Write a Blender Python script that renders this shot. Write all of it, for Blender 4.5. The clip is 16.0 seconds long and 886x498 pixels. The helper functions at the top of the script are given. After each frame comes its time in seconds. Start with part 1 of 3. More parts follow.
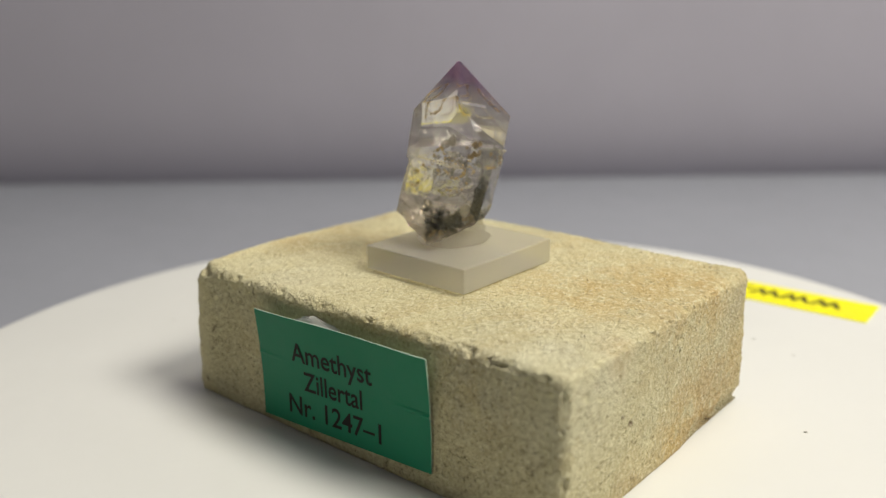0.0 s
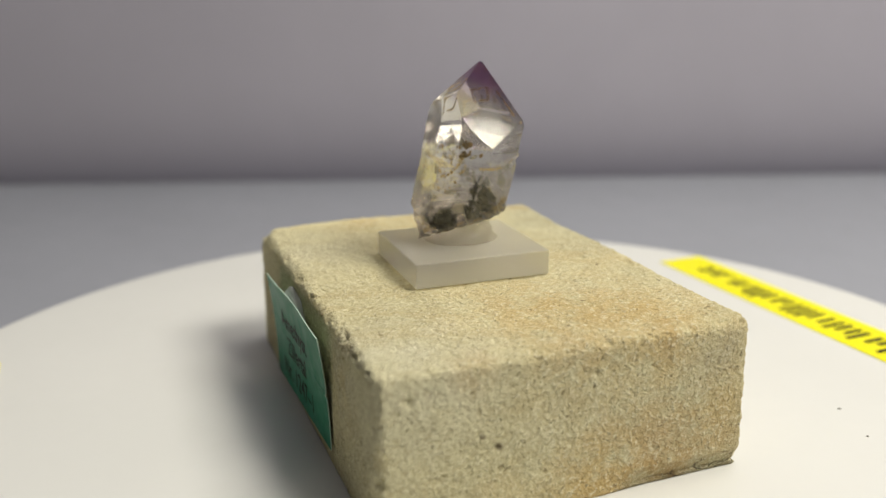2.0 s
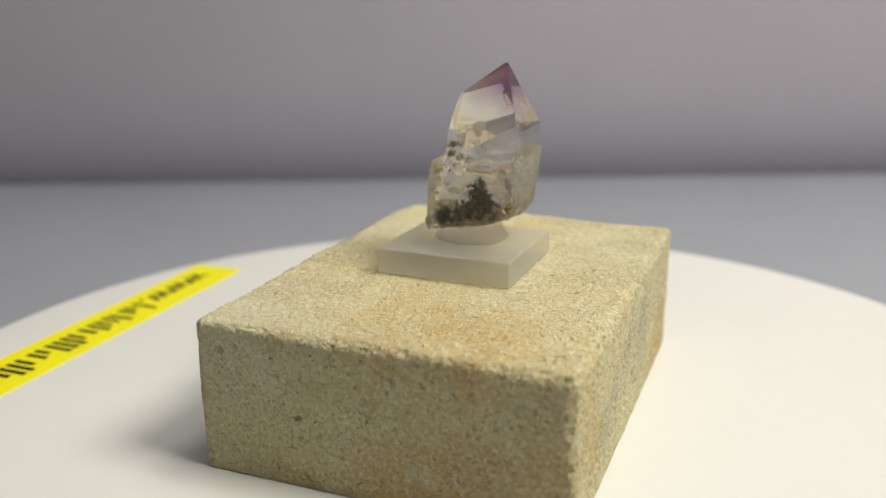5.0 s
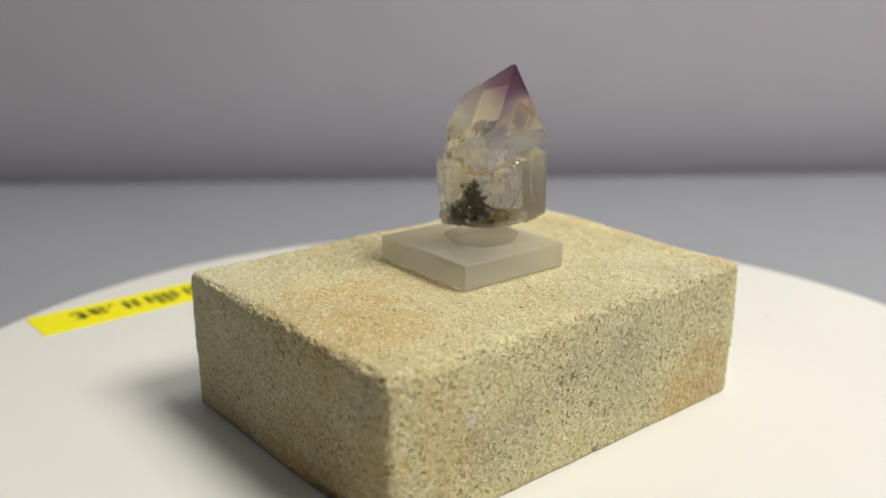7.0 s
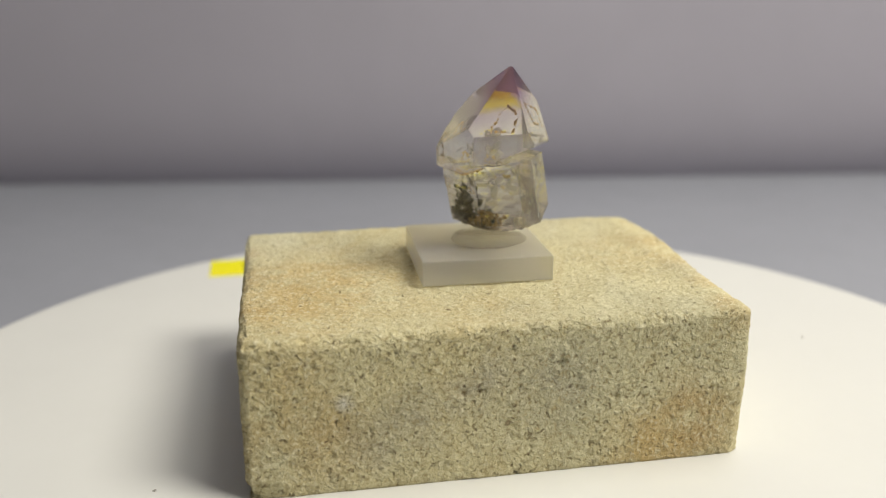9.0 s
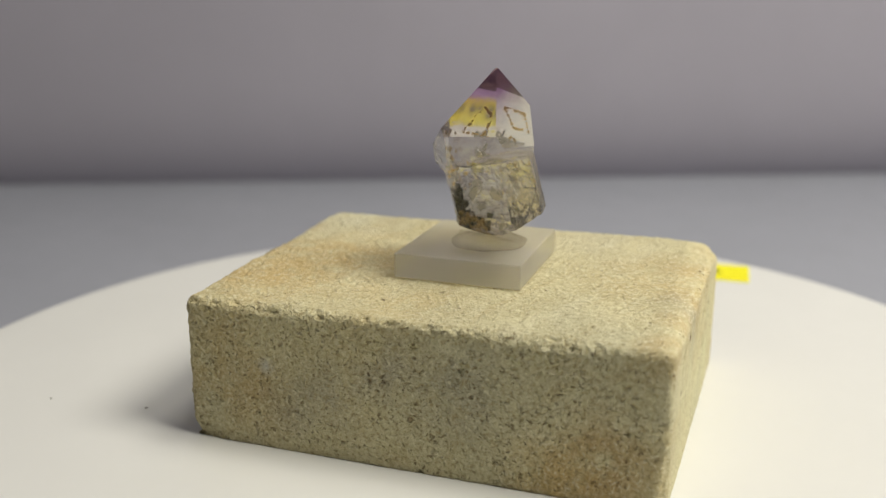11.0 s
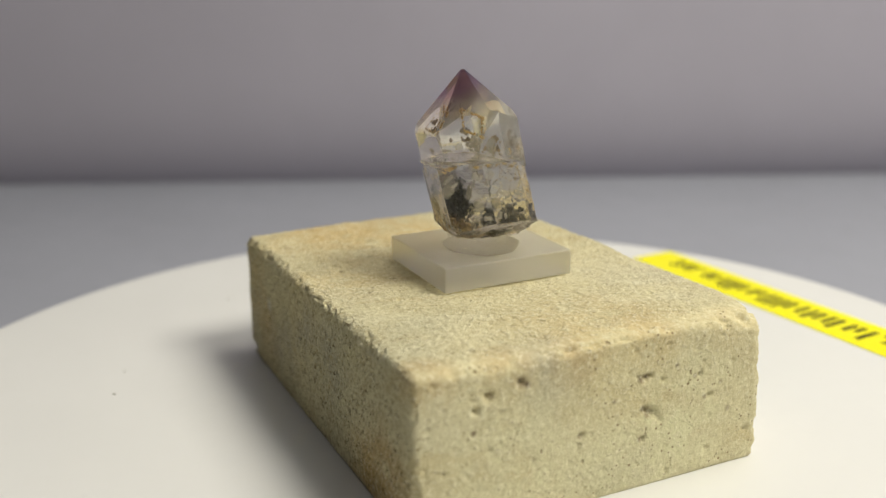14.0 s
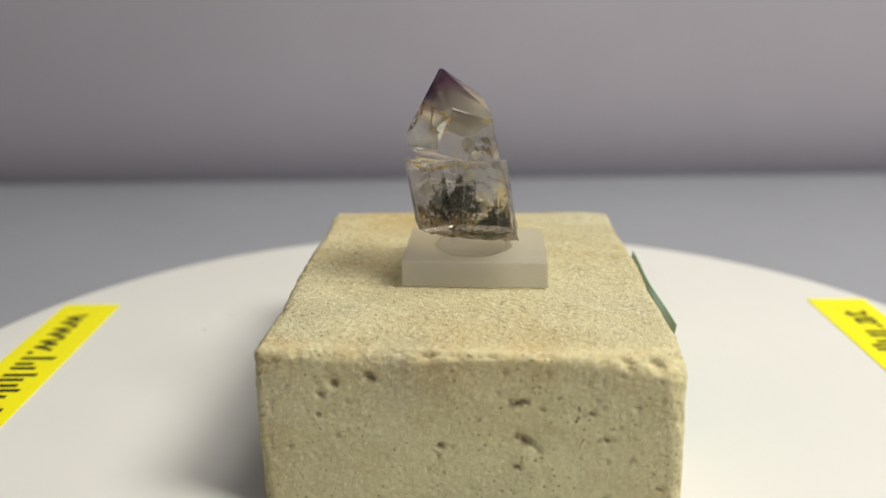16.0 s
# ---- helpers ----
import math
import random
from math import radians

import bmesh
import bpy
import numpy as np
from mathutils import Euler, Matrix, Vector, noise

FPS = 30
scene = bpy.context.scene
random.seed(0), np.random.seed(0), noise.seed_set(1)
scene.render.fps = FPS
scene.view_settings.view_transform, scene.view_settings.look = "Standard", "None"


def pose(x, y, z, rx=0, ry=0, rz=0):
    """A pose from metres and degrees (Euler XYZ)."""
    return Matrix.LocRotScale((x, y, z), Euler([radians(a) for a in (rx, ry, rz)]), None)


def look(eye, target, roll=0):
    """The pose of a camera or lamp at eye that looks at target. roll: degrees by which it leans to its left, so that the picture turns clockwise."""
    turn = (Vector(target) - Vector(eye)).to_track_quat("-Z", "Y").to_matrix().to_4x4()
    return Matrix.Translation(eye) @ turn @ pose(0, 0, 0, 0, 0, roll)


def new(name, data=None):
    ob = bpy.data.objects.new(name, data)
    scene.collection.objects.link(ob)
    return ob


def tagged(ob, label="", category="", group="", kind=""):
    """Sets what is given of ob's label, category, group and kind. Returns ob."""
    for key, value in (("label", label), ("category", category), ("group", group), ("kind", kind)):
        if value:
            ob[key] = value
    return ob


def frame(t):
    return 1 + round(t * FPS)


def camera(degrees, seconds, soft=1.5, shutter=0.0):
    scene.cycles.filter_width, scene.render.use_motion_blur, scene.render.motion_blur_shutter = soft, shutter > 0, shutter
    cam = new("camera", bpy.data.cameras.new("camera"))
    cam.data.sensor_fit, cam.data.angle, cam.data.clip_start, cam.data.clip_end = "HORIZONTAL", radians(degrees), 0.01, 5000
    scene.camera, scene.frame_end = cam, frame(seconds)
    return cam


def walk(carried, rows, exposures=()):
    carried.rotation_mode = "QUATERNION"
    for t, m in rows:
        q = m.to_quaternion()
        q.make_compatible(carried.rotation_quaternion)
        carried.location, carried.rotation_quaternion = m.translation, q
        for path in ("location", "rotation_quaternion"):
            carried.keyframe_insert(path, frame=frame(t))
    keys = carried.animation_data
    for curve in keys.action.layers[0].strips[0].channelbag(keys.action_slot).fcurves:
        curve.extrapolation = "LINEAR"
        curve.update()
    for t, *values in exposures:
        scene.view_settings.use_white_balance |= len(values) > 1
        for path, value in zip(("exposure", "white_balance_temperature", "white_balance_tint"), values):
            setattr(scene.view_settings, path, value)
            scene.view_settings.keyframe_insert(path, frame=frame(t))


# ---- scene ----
S = 0.55 / 1000  # metres for one unit of the plan (the platter is 181 units in radius)

# ---------------------------------------------------------------- camera
cam = camera(52.49, 16.0, soft=1.3)
EYE = pose(0, -250 * S, 120.03 * S, 90 - 16.538, 0, 1.747) @ pose(0, 0, 0, 0, 0, -0.408)
walk(cam, [(0.0, EYE), (16.0, EYE)],
     exposures=[(0.0, -0.11), (4.0, -0.11), (9.0, -0.12), (11.5, -0.23), (12.5, -0.20), (13.5, -0.13), (16.0, -0.13)])
cam.data.dof.use_dof, cam.data.dof.focus_distance, cam.data.dof.aperture_fstop = True, 0.128, 15.0

# ---------------------------------------------------------------- light
world = bpy.data.worlds.new("world")
world.use_nodes = True
scene.world = world
world.node_tree.nodes["Background"].inputs[0].default_value = (0.75, 0.8, 1.0, 1)
world.node_tree.nodes["Background"].inputs[1].default_value = 0.02
scene.view_settings.exposure = 0.0


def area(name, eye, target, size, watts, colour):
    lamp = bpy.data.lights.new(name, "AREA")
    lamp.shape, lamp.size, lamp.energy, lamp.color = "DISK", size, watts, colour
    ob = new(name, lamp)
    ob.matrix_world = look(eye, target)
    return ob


area("overhead_lamp_light", (0.13, 0.06, 0.48), (0.01, 0.0, 0.0), 0.16, 0.7, (1.0, 0.955, 0.838))
area("side_lamp_light", (0.37, -0.145, 0.53), (0, 0, 0.01), 0.28, 4.5, (1.0, 0.955, 0.838))
# added soft fill from above for ambient light; no real fixture stands there
area("room_fill_light", (0.15, -0.1, 1.25), (0, 0, 0), 0.7, 1.0, (0.93, 0.96, 1.0))


# ---------------------------------------------------------------- materials
class Mat:
    """A node material with a principled surface and short ways to add nodes."""

    def __init__(self, name, colour=(0.5, 0.5, 0.5), rough=0.6, **more):
        self.m = bpy.data.materials.new(name)
        self.m.use_nodes = True
        self.t = self.m.node_tree
        self.b = self.t.nodes["Principled BSDF"]
        self.b.inputs["Base Color"].default_value = (*colour, 1)
        self.b.inputs["Roughness"].default_value = rough
        for key, value in more.items():
            self.b.inputs[key.replace("_", " ")].default_value = value
        self.co = self.t.nodes.new("ShaderNodeTexCoord").outputs["Object"]

    def node(self, kind, ins=(), **props):
        n = self.t.nodes.new(kind)
        for key, value in props.items():
            setattr(n, key, value)
        for key, value in dict(ins).items():
            if isinstance(value, bpy.types.NodeSocket):
                self.t.links.new(value, n.inputs[key])
            else:
                n.inputs[key].default_value = value
        return n

    def noise(self, scale, detail=3, rough=0.55, co=None, w=0.0):
        n = self.node("ShaderNodeTexNoise", {"Vector": co or self.co, "Scale": scale, "Detail": detail, "Roughness": rough, "Distortion": w})
        return n.outputs["Fac"]

    def cells(self, scale, feature="F1", co=None):
        n = self.node("ShaderNodeTexVoronoi", {"Vector": co or self.co, "Scale": scale}, feature=feature)
        return n.outputs["Distance"]

    def span(self, value, a, b, c=0.0, d=1.0):
        n = self.node("ShaderNodeMapRange", {"Value": value, "From Min": a, "From Max": b, "To Min": c, "To Max": d})
        return n.outputs["Result"]

    def maths(self, op, a, b=0.0):
        n = self.node("ShaderNodeMath", {0: a, 1: b}, operation=op)
        return n.outputs[0]

    def mix(self, fac, a, b, blend="MIX"):
        a = (*a, 1) if isinstance(a, tuple) else a
        b = (*b, 1) if isinstance(b, tuple) else b
        n = self.node("ShaderNodeMix", {"Factor": fac, 6: a, 7: b}, data_type="RGBA", blend_type=blend)
        return n.outputs[2]

    def colour(self, socket):
        self.t.links.new(socket, self.b.inputs["Base Color"])
        return self

    def rough(self, socket):
        self.t.links.new(socket, self.b.inputs["Roughness"])
        return self

    def bump(self, height, strength, distance):
        n = self.node("ShaderNodeBump", {"Height": height, "Strength": strength, "Distance": distance})
        self.t.links.new(n.outputs[0], self.b.inputs["Normal"])
        return self

    def clear(self, share, tint):
        """Lets a share of the light straight through, as clear thin bodies do."""
        glass = self.node("ShaderNodeBsdfTransparent", {"Color": tint if isinstance(tint, bpy.types.NodeSocket) else (*tint, 1)})
        both = self.node("ShaderNodeMixShader", {0: share, 1: self.b.outputs[0], 2: glass.outputs[0]})
        self.t.links.new(both.outputs[0], self.t.nodes["Material Output"].inputs["Surface"])
        return self

    def height(self):
        return self.node("ShaderNodeSeparateXYZ", {0: self.co}).outputs[2]

    def near(self, x, y, z, r, soft=0.5):
        """1 near a point of the plan, 0 beyond r units."""
        d = self.node("ShaderNodeVectorMath", {0: self.co, 1: (x * S, y * S, z * S)}, operation="DISTANCE").outputs["Value"]
        return self.span(d, r * S, r * S * soft)


def stone_material():
    k = Mat("sandy_limestone", rough=0.92)
    grain = k.noise(1500, 4, 0.7)
    fine = k.noise(4600, 2, 0.6)
    patch = k.noise(75, 5, 0.65)
    broad = k.noise(30, 3, 0.5)
    base = k.mix(k.span(patch, 0.38, 0.64), (0.70, 0.634, 0.38), (0.595, 0.532, 0.31))
    base = k.mix(k.span(broad, 0.5, 0.72, 0, 0.55), base, (0.53, 0.525, 0.375))
    # bedding: faint pale and ochre streaks along the long way
    bed = k.node("ShaderNodeVectorRotate", {"Vector": k.co, "Angle": radians(-30)}, rotation_type="Z_AXIS").outputs[0]
    bed = k.node("ShaderNodeVectorMath", {0: bed, 1: (38, 190, 110)}, operation="MULTIPLY").outputs[0]
    streak = k.noise(1.0, 4, 0.6, bed, 0.6)
    base = k.mix(k.span(streak, 0.55, 0.7, 0, 0.45), base, (0.73, 0.69, 0.48))
    base = k.mix(k.span(streak, 0.45, 0.3, 0, 0.4), base, (0.54, 0.42, 0.19))
    stain = k.noise(190, 5, 0.7)
    for x, y, z, r, tint, amount in STAINS:
        m = k.maths("MULTIPLY", k.near(x, y, z, r, 0.15), k.span(stain, 0.34, 0.58))
        base = k.mix(k.maths("MULTIPLY", m, amount), base, tint)
    # dark brown in the colour stands for the shade inside each hollow
    for x, y, z, r in PIT_SHADES:
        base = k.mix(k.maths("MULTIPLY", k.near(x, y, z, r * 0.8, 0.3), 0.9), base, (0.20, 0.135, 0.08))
    # the pitted end is smoother than the rest
    end = k.node("ShaderNodeVectorMath", {0: k.co, 1: (-0.7826, 0.6225, 0)}, operation="DOT_PRODUCT").outputs["Value"]
    rough_side = k.node("ShaderNodeVectorMath", {0: k.co, 1: (0.6157, 0.788, 0)}, operation="DOT_PRODUCT").outputs["Value"]
    rough_side = k.span(rough_side, 43 * S, 46 * S, 0.6, 1.0)
    coarse = k.maths("MULTIPLY", rough_side, k.span(end, 56 * S, 63 * S, 1.0, 0.45))
    coarse = k.maths("MULTIPLY", coarse, k.span(k.height(), 39.2 * S, 40.3 * S, 1.0, 0.75))  # so is the rubbed top
    # sand grains, pale and brown, and the pores between them
    base = k.mix(k.maths("MULTIPLY", k.span(grain, 0.48, 0.36), k.maths("MULTIPLY", coarse, 0.66)), base, (0.37, 0.28, 0.125))
    base = k.mix(k.maths("MULTIPLY", k.span(grain, 0.53, 0.66), 0.7), base, (0.82, 0.77, 0.55))
    base = k.mix(k.span(fine, 0.52, 0.72, 0, 0.4), base, (0.78, 0.72, 0.51))
    pick = k.span(k.noise(420, 3), 0.42, 0.58, 0.3, 1.0)
    pore = k.maths("MULTIPLY", k.maths("MULTIPLY", k.span(k.noise(1650, 3, 0.6, w=0.4), 0.41, 0.33), pick), coarse)
    base = k.mix(k.maths("MULTIPLY", pore, 0.72), base, (0.25, 0.175, 0.08))
    keep = k.span(k.noise(300, 2), 0.5, 0.6)
    hole = k.maths("MULTIPLY", k.span(k.noise(900, 2, 0.5, w=0.6), 0.33, 0.27), keep)
    base = k.mix(k.maths("MULTIPLY", hole, 0.7), base, (0.20, 0.13, 0.06))
    # small dark holes in clusters on the smooth end
    dots = k.maths("MULTIPLY", k.span(k.cells(1150), 0.24, 0.13), k.span(k.noise(170, 3), 0.48, 0.6))
    dots = k.maths("MULTIPLY", dots, k.span(end, 59 * S, 62 * S))
    base = k.mix(k.maths("MULTIPLY", dots, 0.85), base, (0.22, 0.14, 0.06))
    k.colour(base)
    h = k.maths("ADD", k.maths("MULTIPLY", grain, 0.9), k.maths("MULTIPLY", fine, 0.3))
    h = k.maths("SUBTRACT", h, k.maths("MULTIPLY", k.maths("ADD", hole, pore), 0.8))
    h = k.maths("MULTIPLY", h, k.span(end, 58 * S, 62 * S, 1.0, 0.45))
    k.bump(h, 0.95, 0.0006)
    return k.m


# stains of the stone: place, reach, colour, strength
OCHRE, RUST, GREY, PALE = (0.60, 0.42, 0.16), (0.48, 0.30, 0.105), (0.31, 0.29, 0.25), (0.72, 0.69, 0.52)
STAINS = [
    (36, -22, 41, 38, OCHRE, 0.8), (64, -14, 41, 28, OCHRE, 0.65), (28, 26, 41, 24, OCHRE, 0.35), (52, -4, 41, 22, OCHRE, 0.5),
    (-46, 30, 41, 28, OCHRE, 0.5), (-58, 22, 41, 14, RUST, 0.35), (22, -62, 41, 26, PALE, 0.6), (-50, -10, 41, 26, PALE, 0.4),
    (66, -26, 3, 30, RUST, 0.85), (56, -38, 4, 18, OCHRE, 0.85), (75, -14, 8, 16, RUST, 0.7), (76, -12, 30, 12, GREY, 0.5), (40, -56, 2, 12, RUST, 0.5),
    (-8, 68, 10, 18, RUST, 0.9), (2, 61, 4, 16, OCHRE, 0.8), (70, 6, 22, 20, OCHRE, 0.5), (64, 10, 12, 16, RUST, 0.35),
    (48, 23, 18, 12, GREY, 0.5), (37, 31, 24, 9, GREY, 0.6), (57, 17, 13, 10, GREY, 0.5), (33, 34, 30, 8, GREY, 0.7), (20, 44, 24, 16, GREY, 0.5), (61, 12, 24, 3.4, (0.66, 0.68, 0.70), 1.0),
    (-40, 52, 36, 14, GREY, 0.5), (-60, 28, 20, 16, RUST, 0.3), (-36, 58, 24, 12, (0.56, 0.52, 0.3), 0.5),
    (-50, -34, 20, 20, OCHRE, 0.3), (0, -60, 30, 16, GREY, 0.4),
    (-20, 72, 39, 9, RUST, 0.6), (-33, 59, 38, 9, RUST, 0.6), (-46, 47, 38, 8, RUST, 0.5), (-60, 30, 39, 9, OCHRE, 0.7), (-74, 14, 38, 8, RUST, 0.4),
    (34, -60, 39, 8, RUST, 0.45), (50, -40, 39, 9, RUST, 0.5), (66, -19, 38, 9, RUST, 0.5), (74, -8, 20, 12, OCHRE, 0.6),
    (-62, 27, 14, 32, (0.74, 0.72, 0.44), 0.9), (-36, 58, 12, 28, (0.73, 0.70, 0.44), 0.8),
]
# hollows with shade painted in: along the pitted end, stained end and long side
PIT_SHADES = [(-51 - 0.653 * w, 40.8 - 0.757 * w, z, r) for w, z, r in (
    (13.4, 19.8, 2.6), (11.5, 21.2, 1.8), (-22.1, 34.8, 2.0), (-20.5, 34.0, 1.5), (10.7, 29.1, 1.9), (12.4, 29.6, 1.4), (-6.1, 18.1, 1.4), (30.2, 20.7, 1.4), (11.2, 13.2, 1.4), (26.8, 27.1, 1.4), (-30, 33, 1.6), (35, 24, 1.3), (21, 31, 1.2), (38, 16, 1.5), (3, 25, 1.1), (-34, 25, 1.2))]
PIT_SHADES += [(50.6 + 0.62 * w, -40.4 + 0.783 * w, z, r) for w, z, r in ((-19.6, 19.0, 1.4), (-23.7, 22.3, 1.0))]
PIT_SHADES += [(30.2 - 0.78 * w, 37 + 0.62 * w, z, r) for w, z, r in ((-6.5, 23.9, 1.3), (-10.5, 23.6, 1.3), (13, 30, 1.0))]
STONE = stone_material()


def plain(name, colour, rough, scale, amount, bump=0.0, depth=0.0002, **more):
    k = Mat(name, colour, rough, **more)
    dark = tuple(c * (1 - amount) for c in colour)
    mixed = k.mix(k.span(k.noise(scale, 4), 0.35, 0.65), colour, dark)
    k.colour(k.mix(k.span(k.noise(scale * 14, 3), 0.4, 0.7, 0, 0.35), mixed, dark))
    k.rough(k.span(k.noise(scale * 5, 3), 0.3, 0.7, rough * 0.85, min(1, rough * 1.15)))
    if bump:
        k.bump(k.noise(scale * 30, 3), bump, depth)
    return k.m


PLATTER = plain("white_plastic", (0.745, 0.745, 0.72), 0.42, 20, 0.03, 0.05)
TABLE = plain("blue_grey_laminate", (0.365, 0.378, 0.428), 0.5, 12, 0.05, 0.1)
WALL = plain("grey_board", (0.425, 0.405, 0.465), 0.85, 7, 0.06, 0.15)
ROOM = plain("white_room_paint", (0.72, 0.71, 0.69), 0.9, 3, 0.05)
YELLOW = plain("yellow_tape", (0.92, 0.85, 0.0), 0.45, 60, 0.03, 0.03, Specular_IOR_Level=0.3)
GREEN = plain("green_tape", (0.003, 0.20, 0.10), 0.42, 70, 0.08, 0.03, Specular_IOR_Level=0.22)
BACKING = plain("pale_green_backing", (0.42, 0.58, 0.48), 0.5, 70, 0.08)
INK = plain("black_print", (0.016, 0.016, 0.014), 0.55, 90, 0.2, Specular_IOR_Level=0.15)
PUTTY = plain("white_putty", (0.72, 0.70, 0.66), 0.8, 200, 0.08, 0.3, 0.0003)
SPECK = plain("grey_dirt", (0.36, 0.34, 0.30), 0.9, 900, 0.3)


def acrylic_material():
    k = Mat("frosted_acrylic", (0.88, 0.865, 0.79), 0.3, IOR=1.42, Transmission_Weight=0.7)
    k.rough(k.span(k.noise(160, 2), 0.3, 0.7, 0.28, 0.40))
    k.colour(k.mix(k.span(k.noise(60, 2), 0.4, 0.7, 0, 0.4), (0.86, 0.85, 0.78), (0.80, 0.785, 0.69)))
    return k.clear(0.35, (0.97, 0.95, 0.88)).m


def quartz_material():
    k = Mat("amethyst_quartz", (0.95, 0.94, 0.92), 0.05, IOR=1.5, Transmission_Weight=0.95)
    lift = k.maths("ADD", k.height(), k.maths("MULTIPLY", k.noise(110, 2), 6 * S))
    body = k.mix(k.span(lift, 56 * S, 76 * S), (0.86, 0.78, 0.56), (0.93, 0.895, 0.80))
    # the violet gathers in the tip and on one shoulder
    side = k.node("ShaderNodeVectorMath", {0: k.co, 1: (0.42, 0.2, 0)}, operation="DOT_PRODUCT").outputs["Value"]
    tip = k.mix(k.span(k.maths("ADD", lift, side), 88 * S, 98 * S), body, (0.23, 0.095, 0.30))
    haze = k.span(k.noise(260, 3), 0.5, 0.72)
    tone = k.mix(k.maths("MULTIPLY", haze, 0.3), tip, (0.90, 0.84, 0.66))
    k.colour(k.mix(k.span(lift, 86 * S, 92 * S), tone, tip))
    low = k.span(lift, 84 * S, 72 * S)
    k.rough(k.maths("ADD", 0.02, k.maths("MULTIPLY", k.maths("MULTIPLY", low, k.span(k.noise(420, 3), 0.5, 0.7)), 0.16)))
    lines = k.node("ShaderNodeVectorMath", {0: k.co, 1: (60, 60, 1100)}, operation="MULTIPLY").outputs[0]
    ledges = k.maths("MULTIPLY", k.span(k.noise(1.0, 2, 0.4, lines), 0.42, 0.58), low)
    relief = k.maths("ADD", k.maths("MULTIPLY", k.noise(300, 2), k.maths("ADD", k.maths("MULTIPLY", low, 0.8), 0.2)), ledges)
    return k.bump(relief, 0.05, 0.0003).clear(0.2, k.mix(0.3, tip, (1.0, 1.0, 1.0))).m


def glue_material():
    k = Mat("clear_glue", (0.95, 0.94, 0.90), 0.14, IOR=1.42, Transmission_Weight=0.95)
    return k.bump(k.noise(500, 3), 0.1, 0.0003).clear(0.7, (0.98, 0.97, 0.93)).m


ACRYLIC, QUARTZ, GLUE = acrylic_material(), quartz_material(), glue_material()
GOLD = plain("golden_limonite", (0.82, 0.58, 0.20), 0.35, 500, 0.3)
CRUST = plain("brown_crust", (0.36, 0.25, 0.105), 0.8, 600, 0.45)
CHLORITE = plain("dark_chlorite", (0.022, 0.025, 0.018), 0.6, 700, 0.4)
LIMONITE = plain("ochre_limonite", (0.68, 0.47, 0.15), 0.7, 500, 0.3)
VEIL = plain("pale_healed_crack", (0.86, 0.84, 0.76), 0.25, 300, 0.1, Transmission_Weight=0.7, IOR=1.2)


# ---------------------------------------------------------------- building helpers
def mesh_of(name, bm, material, smooth=False):
    me = bpy.data.meshes.new(name)
    bm.normal_update()
    bm.to_mesh(me)
    bm.free()
    me.materials.append(material)
    for p in me.polygons:
        p.use_smooth = smooth
    return me


def part(name, bm, material, parent=None, label="", smooth=False):
    ob = new(name, mesh_of(name, bm, material, smooth))
    if parent:
        ob.parent = parent
    return tagged(ob, label)


def box(lo, hi, bevel=0.0, segments=2):
    bm = bmesh.new()
    bmesh.ops.create_cube(bm, size=1)
    for v in bm.verts:
        v.co = Vector([lo[i] + (v.co[i] + 0.5) * (hi[i] - lo[i]) for i in range(3)])
    if bevel:
        bmesh.ops.bevel(bm, geom=list(bm.edges), offset=bevel, segments=segments, profile=0.5, affect="EDGES")
    return bm


def lathe(profile, steps):
    """Turns a list of (radius, height) round the z axis; the ends on the axis close it."""
    bm = bmesh.new()
    rings = []
    for r, z in profile:
        if r == 0:
            rings.append([bm.verts.new((0, 0, z))])
        else:
            rings.append([bm.verts.new((r * math.cos(2 * math.pi * i / steps), r * math.sin(2 * math.pi * i / steps), z)) for i in range(steps)])
    for a, b in zip(rings, rings[1:]):
        for i in range(steps):
            j = (i + 1) % steps
            ring = [a[i % len(a)], a[j % len(a)], b[j % len(b)], b[i % len(b)]]
            bm.faces.new(list(dict.fromkeys(ring)))
    bmesh.ops.recalc_face_normals(bm, faces=bm.faces)
    return bm


def text_mesh(words, height, width=None):
    """Flat letters from the built-in font, standing on y = 0, centred on x = 0: a list of (x, y) per vertex and faces."""
    cu = bpy.data.curves.new("letters", "FONT")
    cu.body, cu.size, cu.resolution_u, cu.offset = words, 1.0, 3, 0.012
    ob = new("letters", cu)
    bpy.context.view_layer.update()
    me = bpy.data.meshes.new_from_object(ob.evaluated_get(bpy.context.evaluated_depsgraph_get()))
    pts = np.array([v.co[:2] for v in me.vertices])
    faces = [tuple(p.vertices) for p in me.polygons]
    bpy.data.objects.remove(ob)
    bpy.data.curves.remove(cu)
    bpy.data.meshes.remove(me)
    pts = pts * (height / 0.729)
    pts[:, 0] -= (pts[:, 0].min() + pts[:, 0].max()) / 2
    if width:
        pts[:, 0] *= width / np.ptp(pts[:, 0])
    return pts, faces


def letters(name, pts, faces, place, parent):
    bm = bmesh.new()
    vs = [bm.verts.new(place(x, y)) for x, y in pts]
    for f in faces:
        if len(set(f)) > 2:
            bm.faces.new([vs[i] for i in f])
    return part(name, bm, INK, parent)


# ---------------------------------------------------------------- the setting
TABLE_Z = -50 * S


